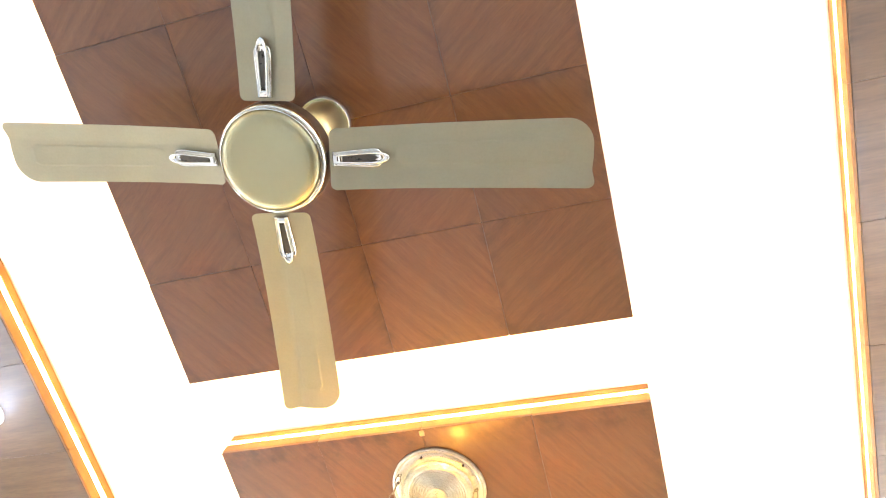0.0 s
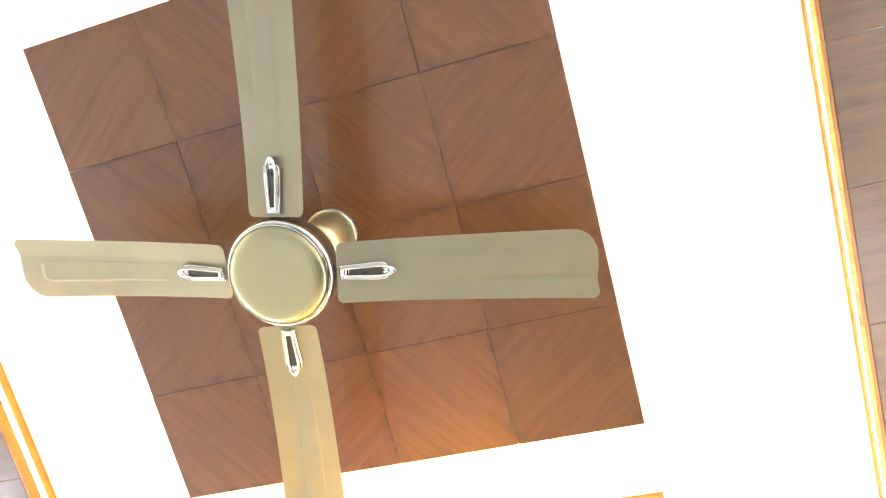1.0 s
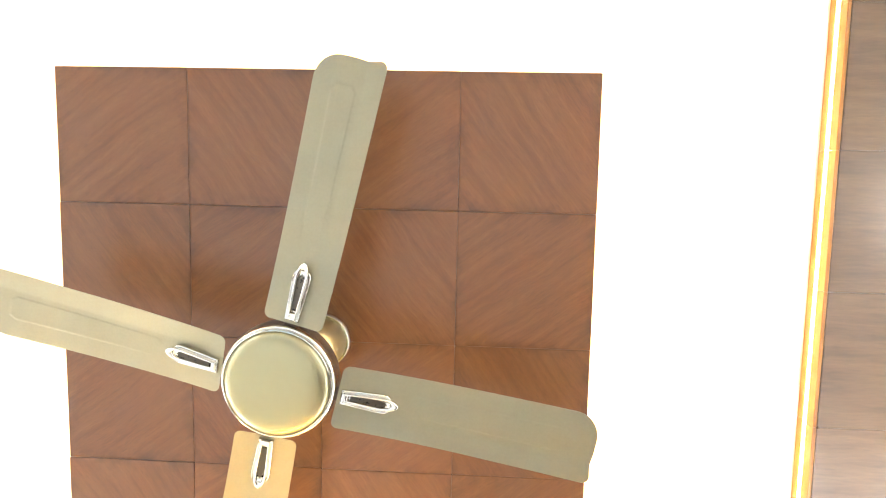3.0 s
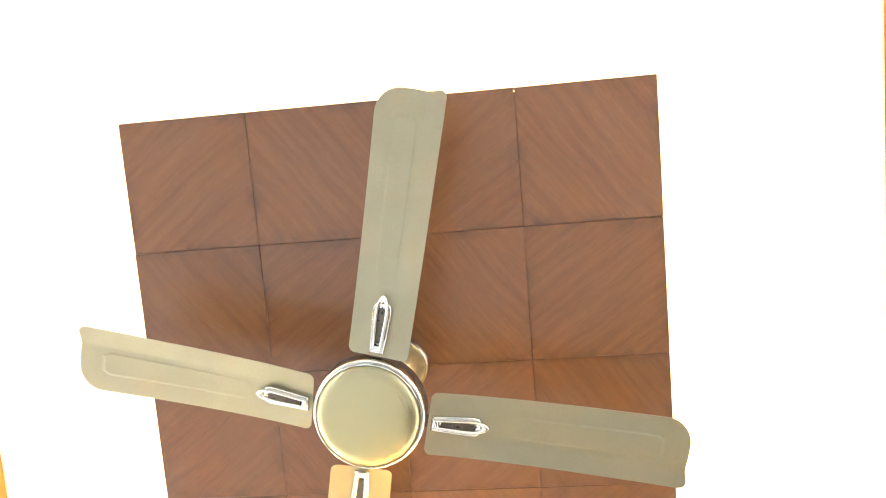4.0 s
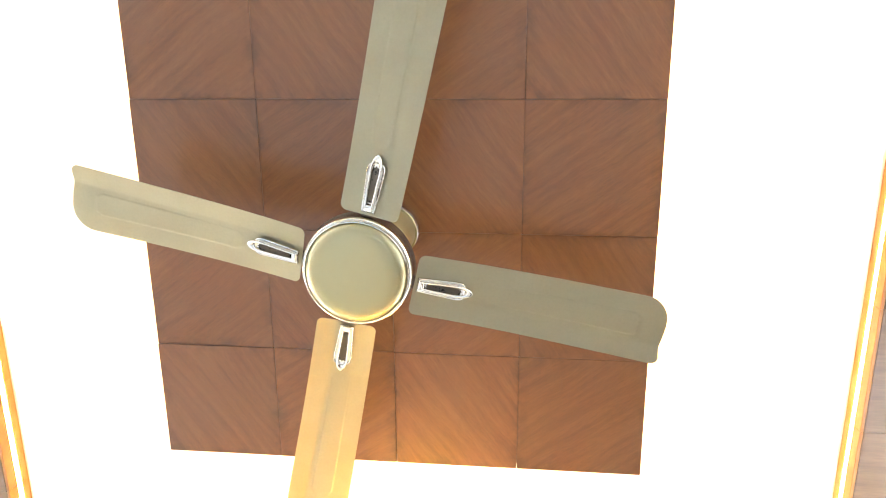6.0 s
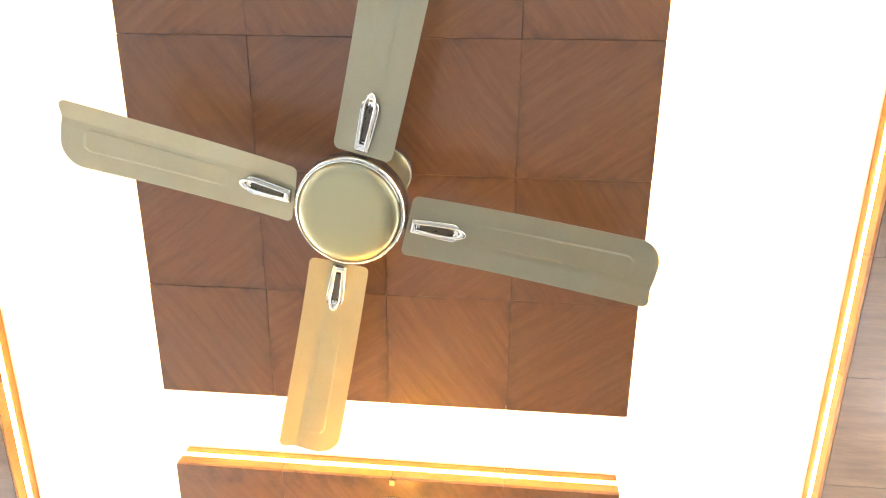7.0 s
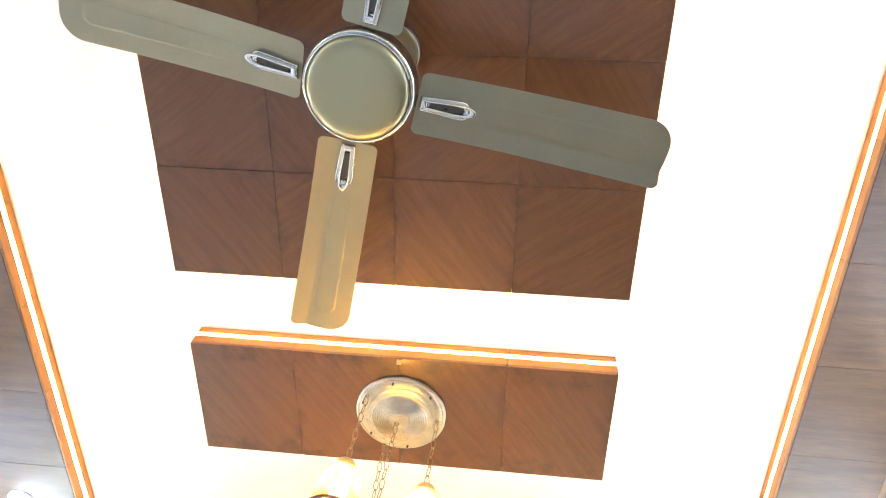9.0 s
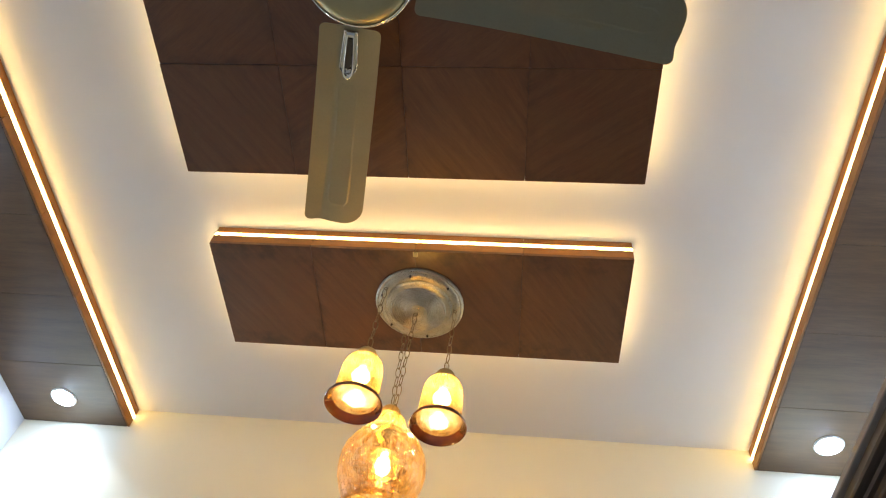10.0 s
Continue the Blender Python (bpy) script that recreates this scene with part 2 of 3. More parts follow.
def mesh_of(name, bm, mat, smooth=False):
    bmesh.ops.recalc_face_normals(bm, faces=bm.faces)
    me = bpy.data.meshes.new(name)
    bm.to_mesh(me)
    bm.free()
    me.materials.append(mat)
    if smooth:
        me.shade_smooth()
        me.set_sharp_from_angle(angle=radians(40))
    return me


def part(name, bm, mat, parent, label="", smooth=False, m=None):
    ob = new(name, mesh_of(name, bm, mat, smooth))
    ob.parent = parent
    if m is not None:
        ob.matrix_basis = m
    return tagged(ob, label)


def piece(name, data, parent, m):
    ob = new(name, data)
    ob.parent, ob.matrix_basis = parent, m
    return ob


def solid(name, mat, *dims, bevel=0.0):
    return new(name, mesh_of(name, box(bmesh.new(), *dims, bevel=bevel), mat))


def anchor(name, x, y, z, label, category, group="", kind=""):
    ob = new(name)
    ob.location = (x, y, z)
    return tagged(ob, label, category, group, kind)


# ---- the room ----
WEST, EAST, NORTH, SOUTH = -1.51, 1.51, 2.286, -2.2
CEILING, SOFFIT, INNER = 2.95, 2.870, 1.098
T = 0.12
tagged(solid("floor", FLOOR_STONE, WEST - T, EAST + T, SOUTH - T, NORTH + T, -0.1, 0), "pale grey stone tile floor of the room", "floor", kind="structure")
tagged(solid("ceiling", WHITE_PAINT, WEST - T, EAST + T, SOUTH - T, NORTH + T, CEILING, CEILING + 0.12), "flat white painted ceiling washed with warm light", "ceiling", kind="structure")
tagged(solid("wall_north", CREAM_PAINT, WEST - T, EAST + T, NORTH, NORTH + T, 0, CEILING), "cream painted wall below the tiled ceiling border", "wall", kind="structure")
# The south wall is out of view; its blue only cools the bounce.
tagged(solid("wall_south", COOL_BOUNCE, WEST - T, EAST + T, SOUTH - T, SOUTH, 0, CEILING), "plain unseen wall, tinted blue to cool the bounced light", "wall", kind="structure")
tagged(solid("wall_west", GREY_PAINT, WEST - T, WEST, SOUTH, NORTH, 0, CEILING), "pale grey painted wall lit by a cool downlight", "wall", kind="structure")
tagged(solid("wall_east", PALE_PAINT, EAST, EAST + T, SOUTH, NORTH, 0, CEILING), "pale painted wall behind the dark wardrobe", "wall", kind="structure")


# ---- ceiling fan ----
def hill(x, a, b, soft):
    """1 between a and b, falling to 0 over soft."""
    def step(t):
        t = min(max(t, 0.0), 1.0)
        return t * t * (3 - 2 * t)
    return step((x - a) / soft + 0.5) * step((b - x) / soft + 0.5)


def blade_mesh():
    inner, outer = 0.112, 0.611
    us = [inner + 0.014 * (1 - math.cos(math.pi / 2 * i / 6)) for i in range(6)]
    us += [inner + 0.014 + (outer - 0.05 - inner - 0.014) * i / 170 for i in range(170)]
    us += [outer - 0.05 + 0.05 * math.sin(math.pi / 2 * i / 14) for i in range(15)]

    def corner(d, r):
        return 0.0 if d >= r else r - math.sqrt(max(r * r - (r - d) ** 2, 0.0))

    bm = bmesh.new()
    rows, nv = [], 84
    for u in us:
        s = (u - inner) / (outer - inner)
        lo, hi = -(0.0560 + 0.010 * s), 0.0600 + 0.008 * s
        lo += corner(outer - u, 0.05) + corner(u - inner, 0.012)
        hi0 = hi
        hi -= corner(outer - u, 0.016) + corner(u - inner, 0.012)
        row = []
        for k in range(nv + 1):
            v = lo + (hi - lo) * k / nv
            edge = hi0 - 0.037
            fold = math.log1p(math.exp(max(min((v - edge) / 0.0012, 60.0), -60.0))) * 0.0012
            z = -0.025 + 0.058 * (1 - math.exp(-2 * s)) - 0.13 * (1 - 0.6 * s) * v - 0.20 * fold * min(1.0, 0.35 + s) + 0.6 * (v + 0.015) ** 2 * s
            pull = 0.006 * (1 - hill(u, 0.247, 0.552, 0.012))
            z -= 0.0009 * (1 - 0.6 * hill(u, 0.0, 0.300, 0.12)) * hill(u, 0.240, 0.559, 0.0035) * hill(v, -0.020 - 0.008 * s + pull, 0.0135 + 0.006 * s - pull, 0.0030)
            near = max(s - 0.85, 0) / 0.15
            uu = u + near * (0.005 * max(v / 0.066, 0.0) ** 2 - 0.003 * hill(v, 0.020, 0.046, 0.03))
            row.append((uu, v, z))
        rows.append(row)
    layers = []
    for dz in (0.0, 0.0014):
        layers.append([[bm.verts.new((u, v, z + dz)) for u, v, z in row] for row in rows])
    nu = len(rows)
    for g, grid in enumerate(layers):
        for i in range(nu - 1):
            for k in range(nv):
                bm.faces.new((grid[i][k], grid[i][k + 1], grid[i + 1][k + 1], grid[i + 1][k]))
    a, b = layers
    for i in range(nu - 1):
        for k in (0, nv):
            bm.faces.new((a[i][k], a[i + 1][k], b[i + 1][k], b[i][k]))
    for k in range(nv):
        for i in (0, nu - 1):
            bm.faces.new((a[i][k], a[i][k + 1], b[i][k + 1], b[i][k]))
    return mesh_of("blade", bm, CHAMPAGNE, True)


def mirrored(half):
    return list(half) + [(u, -v) for u, v in reversed(half) if v > 0]


def stacked(bm, outline, steps):
    """Rings of one outline, drawn in towards its middle at each height."""
    rings = [[bm.verts.new((0.168 + (u - 0.168) * (0.45 + 0.55 * k), v * k, z)) for u, v in outline] for k, z in steps]
    for one, two in zip(rings, rings[1:]):
        for i in range(len(one)):
            j = (i + 1) % len(one)
            bm.faces.new((one[i], one[j], two[j], two[i]))
    return rings


def bracket_mesh():
    """Chrome ornament: a flange with rounded shoulders under a moulded arrow frame round a long slot."""
    bm = bmesh.new()
    flange = [(0.113, 0.0140), (0.150, 0.0162), (0.186, 0.0184), (0.196, 0.0183), (0.2025, 0.0168), (0.2065, 0.0138), (0.2085, 0.0095), (0.2085, 0.0)]
    arrow = [(0.1135, 0.0082), (0.150, 0.0096), (0.186, 0.0114), (0.199, 0.0116), (0.209, 0.0106), (0.2165, 0.0082), (0.2215, 0.0047), (0.2240, 0.0)]
    low = stacked(bm, mirrored(flange), ((1.0, 0.002), (1.0, -0.0026), (0.97, -0.0044), (0.92, -0.0052), (0.86, -0.0048), (0.80, -0.0036), (0.72, -0.0030), (0.55, -0.0028)))
    stacked(bm, mirrored(arrow), ((1.0, -0.002), (1.0, -0.0058), (0.96, -0.0078), (0.89, -0.0090), (0.80, -0.0093), (0.70, -0.0087), (0.61, -0.0072), (0.53, -0.0048), (0.48, -0.0005)))
    bm.faces.new(low[0])
    return mesh_of("bracket", bm, CHROME, True)


def slot_mesh():
    bm = bmesh.new()
    pts = mirrored([(0.132, 0.0038), (0.150, 0.0047), (0.184, 0.0058), (0.194, 0.0046), (0.202, 0.0)])
    low = [bm.verts.new((u, v, -0.0030)) for u, v in pts]
    top = [bm.verts.new((u, v, -0.0008)) for u, v in pts]
    bm.faces.new(low), bm.faces.new(top)
    for i in range(len(pts)):
        j = (i + 1) % len(pts)
        bm.faces.new((low[i], low[j], top[j], top[i]))
    return mesh_of("slot", bm, SLOT)


FAN_TURN = 12.0
fan = anchor("ceiling_fan", -0.0150, 0.6070, 2.595, "four-blade champagne ceiling fan with chrome trim, at rest", "ceiling fan")
fan.rotation_euler = (radians(1.4), 0, 0)
part("motor_cover", lathe(bmesh.new(), [(0, -0.0620), (0.035, -0.0618), (0.058, -0.0611), (0.072, -0.0598), (0.082, -0.0578), (0.089, -0.0550), (0.0938, -0.0515), (0.0968, -0.0480), (0.0982, -0.0450), (0.0986, -0.042)], 96), SATIN, fan, "satin champagne motor cover", True)
part("trim_ring", lathe(bmesh.new(), [(0.0980, -0.0425), (0.0988, -0.0462), (0.1002, -0.0474), (0.1018, -0.0462), (0.1026, -0.0420), (0.1034, -0.0405), (0.1050, -0.0410), (0.1068, -0.0392), (0.1080, -0.0350), (0.1085, -0.0300), (0.1080, -0.026), (0.1065, -0.024)], 96), CHROME, fan, "chrome double ring", True)
part("motor_shell", lathe(bmesh.new(), [(0.1065, -0.026), (0.1095, -0.018), (0.1095, 0.004), (0.098, 0.014), (0.070, 0.026), (0.040, 0.034), (0.018, 0.038), (0, 0.038)], 96), MOTOR, fan, "dark bronze motor shell", True)
BLADE, BRACKET, SLOT_FILL = blade_mesh(), bracket_mesh(), slot_mesh()
for i in range(4):
    turn = pose(0, 0, 0, 0, 0, FAN_TURN + 90 * i + (0.3, 0.7, 0.0, 0.0)[i])
    blade = piece("blade", BLADE, fan, turn)
    piece("bracket", BRACKET, blade, pose(0.0065, 0, -0.0460, -7.4, -9.8, 0))
    piece("bracket_slot", SLOT_FILL, blade, pose(0.0065, 0, -0.0460, -7.4, -9.8, 0))
    part("blade_arm", box(bmesh.new(), 0.088, 0.135, -0.013, 0.013, -0.0215, -0.0160, bevel=0.001), MOTOR, fan, m=turn)
part("down_rod", tube(bmesh.new(), [(0.002, -0.001, 0.03), (0.017, -0.004, 0.24)], 0.011, 24), SATIN, fan, "champagne hanging rod", True)
part("canopy", lathe(bmesh.new(), [(0.012, 0.135), (0.024, 0.136), (0.036, 0.142), (0.044, 0.155), (0.049, 0.175), (0.053, 0.205), (0.0555, 0.236)], 64, (0.019, -0.005, 0.005)), CANOPY_GOLD, fan, "satin pale gold canopy cup", True)
part("canopy_ring", lathe(bmesh.new(), [(0.0545, 0.233), (0.060, 0.230), (0.0640, 0.236), (0.0645, 0.243), (0.062, 0.2478), (0.05, 0.2488)], 64, (0.019, -0.005, 0.005)), CHROME, fan, "chrome canopy ring", True)


# ---- chandelier ----
def chain_mesh(length):
    """Oval wire links, each turned a quarter from the last, hanging down from 0."""
    bm = bmesh.new()
    pitch, n = 0.0345, 0
    while n * pitch < length - 0.012:
        pts = []
        for k in range(16):
            a = 2 * math.pi * k / 16
            across, down = 0.0070 * math.cos(a), 0.0195 * math.sin(a) - n * pitch - 0.0195
            turn = radians(90 * (n % 2) + 40)
            pts.append((across * math.cos(turn), across * math.sin(turn), down))
        tube(bm, pts, 0.0012, 6, True)
        n += 1
    return bm


ROSE_Z, ROSE_X, ROSE_Y = 2.866, 0.006, 1.634
lamp = anchor("chandelier", ROSE_X, ROSE_Y, ROSE_Z, "brass chandelier with amber bell shades and mosaic globe, lit", "chandelier")
part("ceiling_plate", lathe(bmesh.new(), [(0.131, 0.0), (0.131, -0.006), (0.126, -0.010), (0.121, -0.009), (0.118, -0.013), (0.104, -0.017), (0.098, -0.016), (0.094, -0.026), (0.086, -0.029)]
     + [(0.082 - 0.0065 * i - 0.0032 * k, -0.0290 - 0.0010 * i - 0.0034 * k) for i in range(9) for k in (0, 1)] + [(0.018, -0.040), (0.009, -0.043), (0, -0.044)], 96), PEWTER, lamp, "embossed aged brass ceiling plate", True)
for a in (80, 200, 260, 320, 140):
    part("screw", lathe(bmesh.new(), [(0, -0.021), (0.003, -0.020), (0.0036, -0.016), (0.003, -0.010)], 12, (0.114 * math.cos(radians(a)), 0.114 * math.sin(radians(a)), 0)), SLOT, lamp)

def seam_mesh(profile, step, pitch, width, keep, ties, lift=0.0005):
    """Raised dark seams between the fused chips of a turned glass: short uprights in staggered rows, and some level ties."""
    heights, radii = [-z for r, z in profile], [r for r, z in profile]
    bm = bmesh.new()

    def at(a, h):
        r = float(np.interp(h, heights, radii)) + lift
        return bm.verts.new((r * math.cos(a), r * math.sin(a), -h))

    h, row = heights[1], 0
    while h < heights[-1] - step * 0.6:
        r = float(np.interp(h, heights, radii))
        count = max(int(2 * math.pi * r / pitch), 6)
        for i in range(count):
            a = 2 * math.pi * (i + 0.5 * (row % 2) + random.uniform(-0.18, 0.18)) / count
            half = width / r / 2
            top, low = h + random.uniform(0, 0.25) * step, h + random.uniform(0.75, 1.05) * step
            if random.random() < keep:
                bm.faces.new((at(a - half, top), at(a + half, top), at(a + half, low), at(a - half, low)))
            if random.random() < ties:
                b = a + 2 * math.pi / count * random.uniform(0.7, 1.0)
                bm.faces.new((at(a, low), at(b, low), at(b, low + width), at(a, low + width)))
        h, row = h + step, row + 1
    return bm


def chip_mesh(profile, step, pitch):
    """Small flat chips laid over a turned glass, each a little out of line with the next."""
    heights, radii = [-z for r, z in profile], [r for r, z in profile]
    bm = bmesh.new()
    h, row = heights[1], 0
    while h < heights[-1] - step * 0.6:
        count = max(int(2 * math.pi * float(np.interp(h, heights, radii)) / pitch), 6)
        for i in range(count):
            a = 2 * math.pi * (i + 0.5 * (row % 2)) / count
            half = math.pi / count * 0.93
            lean, swing = random.gauss(0, 0.0006), random.gauss(0, 0.0004)
            ring = []
            for da, dh, tilt in ((-half, 0.03, lean + swing), (half, 0.03, lean - swing), (half, 0.97, -lean - swing), (-half, 0.97, -lean + swing)):
                r = float(np.interp(h + dh * step, heights, radii)) + 0.0012 + tilt
                ring.append(bm.verts.new((r * math.cos(a + da), r * math.sin(a + da), -h - dh * step)))
            bm.faces.new(ring)
        h, row = h + step, row + 1
    return bm


BELL = [(0.022, -0.016), (0.036, -0.021), (0.0455, -0.031), (0.0505, -0.045), (0.053, -0.066), (0.0540, -0.09), (0.0545, -0.128), (0.0565, -0.144), (0.0620, -0.157)]
bell_glass = BELL + [(r - 0.0022, z) for r, z in reversed(BELL)]
bell_rim = [(0.0590, -0.150), (0.0640, -0.1545), (0.0695, -0.162), (0.0715, -0.169), (0.0700, -0.1720), (0.0660, -0.168), (0.0605, -0.160), (0.0565, -0.151), (0.0590, -0.150)]
bulb_shape = [(0, 0.0), (0.008, -0.002), (0.010, -0.012), (0.018, -0.026), (0.021, -0.040), (0.017, -0.054), (0.008, -0.061), (0, -0.063)]
for x, y, top in ((-0.087, 1.566, 2.567), (0.113, 1.640, 2.579), (-0.032, 1.742, 2.535)):
    dx, dy = x - ROSE_X, y - ROSE_Y
    hook, drop = -0.022, ROSE_Z - top - 0.034
    sway = 0.010 if dy > 0.05 else 0.0
    part("hook", tube(bmesh.new(), [(dx - sway + 0.005 * math.cos(a), dy, hook + 0.005 * math.sin(a)) for a in (2 * math.pi * k / 14 for k in range(14))], 0.0016, 6, True), BRASS, lamp, smooth=True)
    part("chain", chain_mesh(drop - 0.016), BRASS, lamp, "thin brass link chain", True, pose(dx - sway, dy, hook - 0.003, 0, -math.degrees(sway / drop), 0))
    shade = part("bell_shade", lathe(bmesh.new(), bell_glass, 64), AMBER, lamp, "yellow crackle glass bell shade", True, pose(dx, dy, top - ROSE_Z))
    part("crackle", seam_mesh(BELL, 0.0125, 0.0066, 0.0016, 0.85, 0.35), SEAM, shade, "brown crackle lines")
    part("rim", lathe(bmesh.new(), bell_rim, 64), RIM_GLASS, shade, "dark amber glass rim", True)
    part("cap", lathe(bmesh.new(), [(0, 0.026), (0.004, 0.025), (0.005, 0.019), (0.014, 0.016), (0.023, 0.009), (0.0290, -0.003), (0.0312, -0.013), (0.0312, -0.0215), (0.0290, -0.0225)], 40), CAP_BRASS, shade, "brass cap", True)
    part("bulb", lathe(bmesh.new(), [(1.1 * r, 0.85 * z - 0.045) for r, z in bulb_shape], 24), BULB, shade, "glowing warm bulb", True)
    part("lamp_holder", lathe(bmesh.new(), [(0, -0.008), (0.012, -0.008), (0.013, -0.044), (0, -0.045)], 24), BRASS, shade, smooth=True)

GLOBE = [(0.012, 0.0), (0.030, -0.004), (0.058, -0.018), (0.082, -0.042), (0.096, -0.072), (0.1005, -0.102), (0.097, -0.135), (0.086, -0.168), (0.074, -0.192), (0.068, -0.208), (0.072, -0.222), (0.086, -0.234)]
dx, dy, top = -0.006, 0.003, 2.378
part("hook", tube(bmesh.new(), [(dx + 0.006 * math.cos(a), dy, -0.048 + 0.006 * math.sin(a)) for a in (2 * math.pi * k / 14 for k in range(14))], 0.0018, 6, True), BRASS, lamp, smooth=True)
part("chain", chain_mesh(ROSE_Z - top - 0.085), BRASS, lamp, "thin brass link chain", True, pose(dx, dy, -0.052))
globe = part("mosaic_globe", lathe(bmesh.new(), GLOBE + [(r - 0.0025, z) for r, z in reversed(GLOBE)], 72), ROSE_AMBER, lamp, "rosy amber mosaic glass globe", True, pose(dx, dy, top - ROSE_Z))
part("chip_seam", seam_mesh(GLOBE, 0.0135, 0.0082, 0.0013, 0.80, 0.40, 0.0026), SEAM, globe, "brown seams between glass chips")
part("chip_mosaic", chip_mesh(GLOBE, 0.0135, 0.0082), CHIP_GLASS, globe, "small glossy rosy glass chips")
part("cap", lathe(bmesh.new(), [(0, 0.034), (0.004, 0.033), (0.0055, 0.028), (0.0035, 0.026), (0.0035, 0.012), (0.008, 0.008), (0.018, 0.002), (0.022, -0.003)], 32), BRASS, globe, "brass stem cap", True)
part("lamp_holder", lathe(bmesh.new(), [(0, -0.004), (0.012, -0.004), (0.013, -0.058), (0, -0.059)], 24), BRASS, globe, smooth=True)
part("bulb", lathe(bmesh.new(), [(0.85 * r, z - 0.06) for r, z in bulb_shape], 24), BULB, globe, "glowing warm bulb", True)


# ---- downlights in the borders, with unseen ones added as fill ----
def downlight(x, y):
    d = anchor("downlight", x, y, SOFFIT, "round white recessed downlight glowing cool white, in the tiled border", "downlight", "downlights in the border")
    part("trim_ring", lathe(bmesh.new(), [(0.036, -0.001), (0.038, -0.004), (0.044, -0.0045), (0.047, -0.001), (0.047, 0.002)], 48), WHITE_TRIM, d, "white ring", True)
    part("lens", lathe(bmesh.new(), [(0.037, 0.001), (0.0365, -0.006), (0.033, -0.0095), (0.022, -0.0118), (0, -0.0125)], 48), LENS, d, "glowing lens", True)
    data = bpy.data.lights.new("downlight_beam", "AREA")
    data.shape, data.size, data.energy, data.color, data.spread = "DISK", 0.07, DOWNLIGHT_WATTS, COOL, radians(125)
    beam = new("downlight_beam", data)
    beam.parent, beam.location = d, (0, 0, -0.0145)


# The last three are added out of view, continuing the rows as cool fill.
for x, y in ((-1.305, 2.150), (-1.300, 1.205), (1.295, 2.140), (1.295, 1.213), (1.290, 0.290), (-1.298, 0.290), (1.292, -0.640), (-1.298, -0.640)):
    downlight(x, y)


# ---- wardrobe ----
robe = anchor("wardrobe", 1.3, 1.4, 0.0, "tall dark polished wooden wardrobe with a stepped cornice", "wardrobe")
def robe_part(name, mat, x0, x1, y0, y1, z0, z1, label="", bevel=0.003):
    return part(name, box(bmesh.new(), x0 - 1.3, x1 - 1.3, y0 - 1.4, y1 - 1.4, z0, z1, bevel=bevel), mat, robe, label)
robe_part("body", WARDROBE_WOOD, 1.135, 1.505, 0.61, 2.279, 0.0, 2.24)
for i in range(3):
    a = 0.615 + 0.558 * i
    door = robe_part("door", WARDROBE_WOOD, 1.115, 1.134, a, a + 0.552, 0.08, 2.225)
    part("handle", tube(bmesh.new(), [(1.100 - 1.3, a + 0.05 - 1.4, z) for z in (0.95, 1.0, 1.1, 1.15)], 0.006, 10), CHROME, door, "slim chrome handle", True)
for z0, z1, out, name in ((2.241, 2.258, 0.018, "cornice_step"), (2.259, 2.270, 0.030, "cornice_step"), (2.271, 2.292, 0.046, "cornice_step"), (2.293, 2.303, 0.058, "cornice_step"), (2.304, 2.332, 0.078, "cornice_step")):
    robe_part(name, WARDROBE_WOOD, 1.115 - out, 1.505, 0.60 - out, 2.279, z0, z1, bevel=0.004)
robe_part("cornice_lip", LIP_GREY, 1.115 - 0.090, 1.505, 0.60 - 0.090, 2.279, 2.333, 2.350, "pale edge band", bevel=0.002)


# ---- hung panels and borders: boards, LED strips and tiles ----
def tile_mesh(name, w, d, mat):
    g = 0.0003
    bm = box(bmesh.new(), -w / 2 + g, w / 2 - g, -d / 2 + g, d / 2 - g, 0.0, 0.010)
    upright = [e for e in bm.edges if abs(e.verts[0].co.z - e.verts[1].co.z) > 0.005]
    bmesh.ops.bevel(bm, geom=upright, offset=0.0018, segments=1, affect="EDGES")
    bottom = [e for e in bm.edges if all(v.co.z < 0.001 for v in e.verts)]
    bmesh.ops.bevel(bm, geom=bottom, offset=0.0007, segments=1, affect="EDGES")
    return mesh_of(name, bm, mat)


def plank_mesh(length, height):
    return mesh_of("edge_plank", box(bmesh.new(), -length / 2 + 0.0003, length / 2 - 0.0003, -0.004, 0.004, 0, height, bevel=0.0007), EDGE_WOOD)


def edge_run(thing, x, y, turn, run, count, low, top, inset=0.0):
    """One side of a box: planks below and above a proud LED strip. Local x along the edge, local -y outwards."""
    base = pose(x, y, 0, 0, 0, turn)
    h = top - low
    lower, upper = plank_mesh(run / count, h * 0.43), plank_mesh(run / count, h * 0.33)
    for i in range(count):
        s = -run / 2 + run * (i + 0.5) / count
        piece("edge_plank", lower, thing, base @ pose(s, 0.004, low))
        piece("edge_plank", upper, thing, base @ pose(s, 0.004, low + h * 0.67))
    part("led_strip", box(bmesh.new(), -run / 2 + inset, run / 2 - inset, 0.0006, 0.0075, low + h * 0.455, low + h * 0.645, bevel=0.0015), LED, thing, "glowing warm white LED strip", m=base)


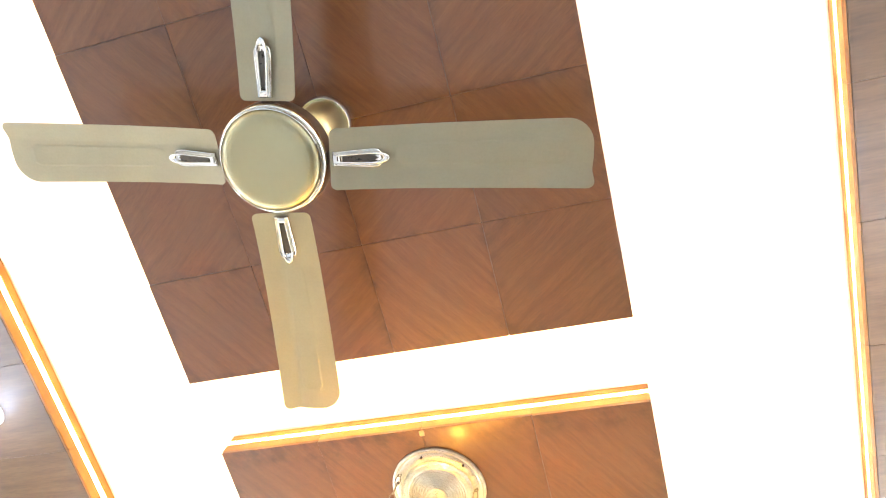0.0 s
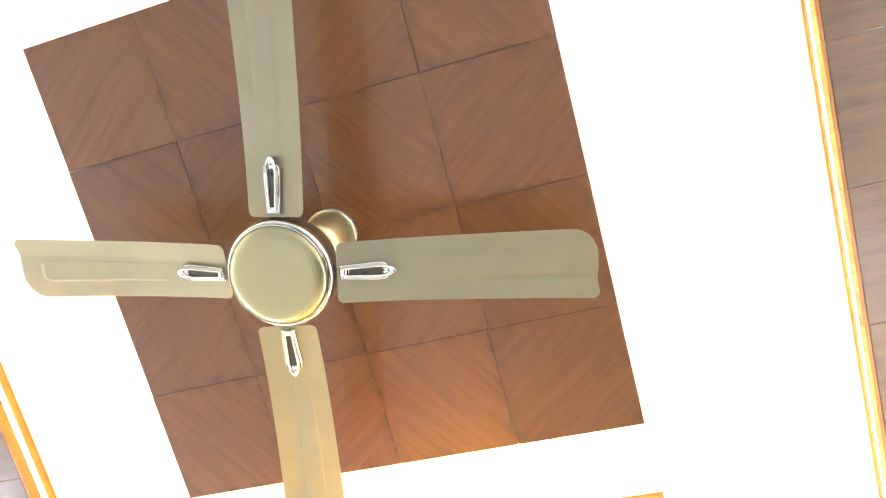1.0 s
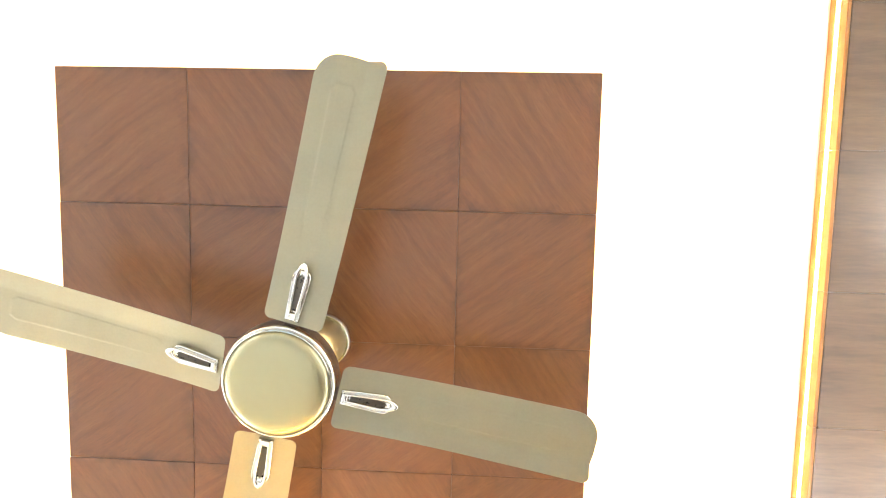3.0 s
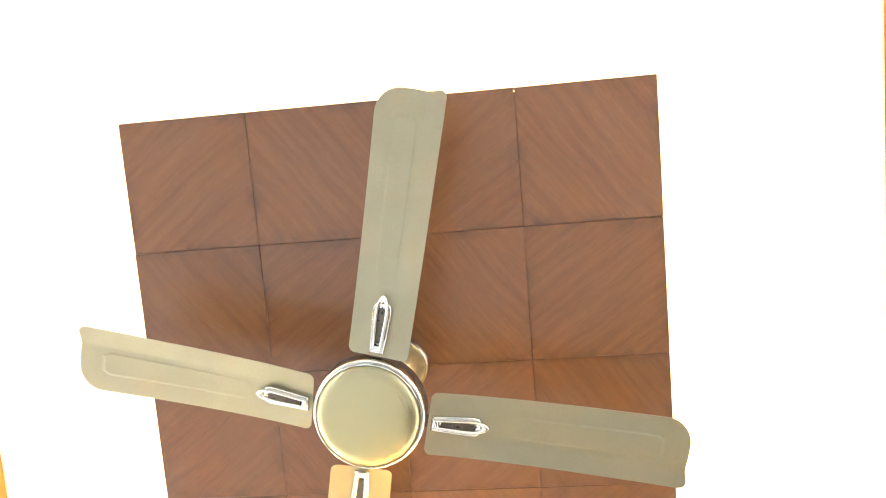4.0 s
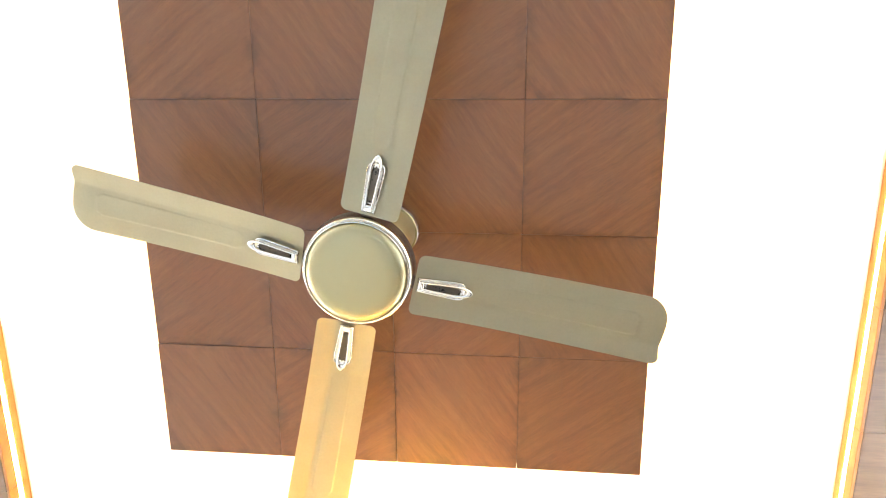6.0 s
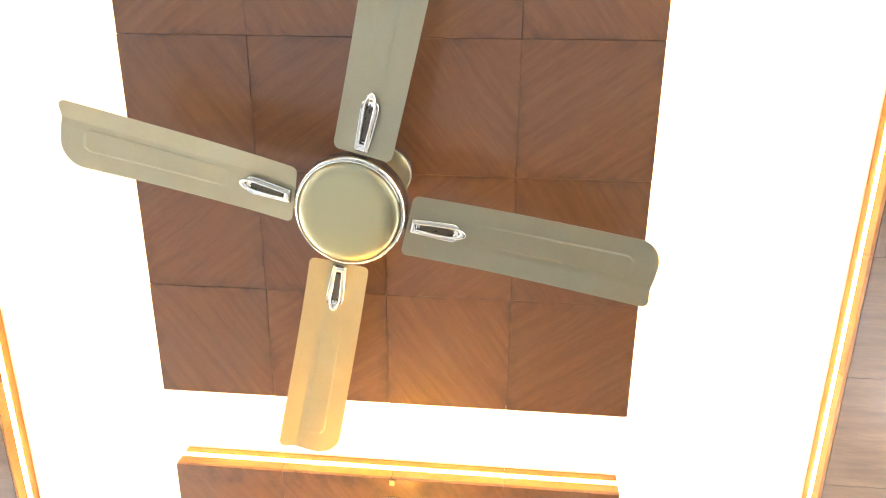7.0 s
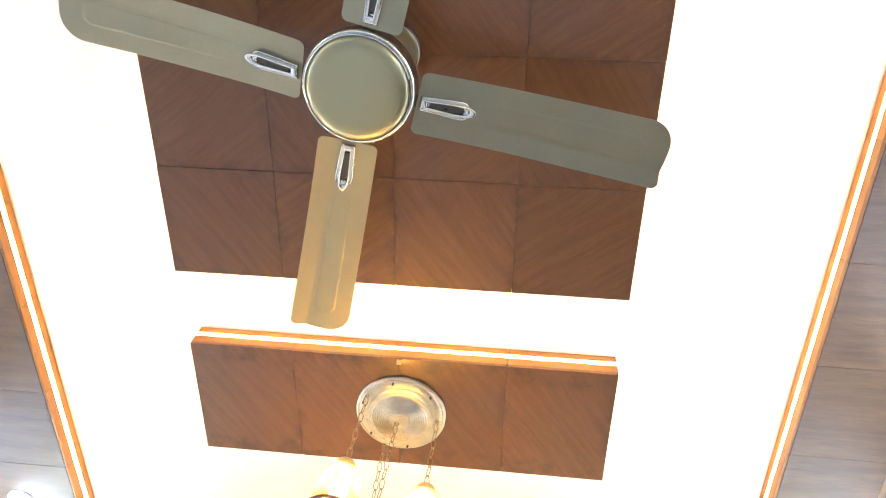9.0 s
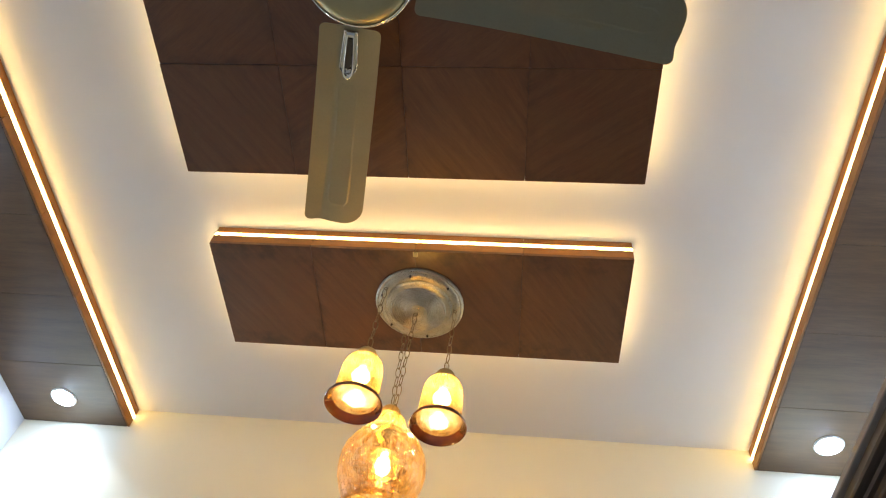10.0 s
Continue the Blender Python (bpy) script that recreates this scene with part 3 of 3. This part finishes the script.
def hung_panel(x0, x1, y0, y1, low, cols, rows, label):
    cx, cy = (x0 + x1) / 2, (y0 + y1) / 2
    p = anchor("ceiling_panel", cx, cy, low, label, "ceiling panel", "wooden ceiling panels")
    w, d, h = x1 - x0, y1 - y0, CEILING - low
    part("core_board", box(bmesh.new(), -w / 2 + 0.009, w / 2 - 0.009, -d / 2 + 0.009, d / 2 - 0.009, 0.0102, h), DARK_BOARD, p)
    for x, y, turn, run, n in ((0, -d / 2, 0, w, cols), (0, d / 2, 180, w, cols), (-w / 2, 0, -90, d - 0.018, rows), (w / 2, 0, 90, d - 0.018, rows)):
        edge_run(p, x, y, turn, run, n, 0.0102, h)
    tw, td = w / cols, d / rows
    tile = tile_mesh("tile", tw, td, TILE_WOOD)
    square = abs(tw - td) < 0.01
    for j in range(rows):
        for i in range(cols):
            turn = (0 if (i + j) % 2 else 90) + 180 * random.randint(0, 1) if square else 180 * (i % 2)
            piece("tile", tile, p, pose(-w / 2 + tw * (i + 0.5), -d / 2 + td * (j + 0.5), random.uniform(-0.0006, 0.0006),
                                        random.uniform(-0.15, 0.15), random.uniform(-0.15, 0.15), turn + random.uniform(-0.12, 0.12)))
    return p


hung_panel(-0.6, 0.6, 0.0, 1.2, 2.850, 4, 4, "square brown veneer tiled ceiling panel with warm edge lighting, above the fan")
second = hung_panel(-0.603, 0.606, 1.4435, 1.831, 2.866, 4, 1, "narrow brown veneer tiled ceiling panel with warm edge lighting, above the chandelier")
part("clip", box(bmesh.new(), -0.006, 0.008, -0.190, -0.174, -0.0035, 0.001, bevel=0.0012), CAP_BRASS, second, "small brass clip")


def border(side):
    b = anchor("ceiling_border", side * (INNER + EAST) / 2, 0.0, SOFFIT, "grey-brown tiled ceiling border with a warm LED strip along its inner edge", "ceiling border", "tiled ceiling borders", "structure")
    w, h, pitch = EAST - INNER, CEILING - SOFFIT, 0.305
    rows = 15
    south = NORTH - rows * pitch
    part("core_board", box(bmesh.new(), -w / 2 + (0.009 if side > 0 else 0), w / 2 - (0.009 if side < 0 else 0), south, NORTH, 0.0102, h), DARK_BOARD, b)
    edge_run(b, -side * w / 2, (south + NORTH) / 2, -90 * side, NORTH - south, rows, 0.0, h)
    tile = tile_mesh("border_tile", w - 0.0085, pitch, BORDER_WOOD)
    for j in range(rows):
        piece("border_tile", tile, b, pose(side * 0.00425, NORTH - pitch * (j + 0.5), random.uniform(-0.0004, 0.0004), random.uniform(-0.1, 0.1), random.uniform(-0.1, 0.1), 180 * (j % 2)))


border(-1)
border(1)
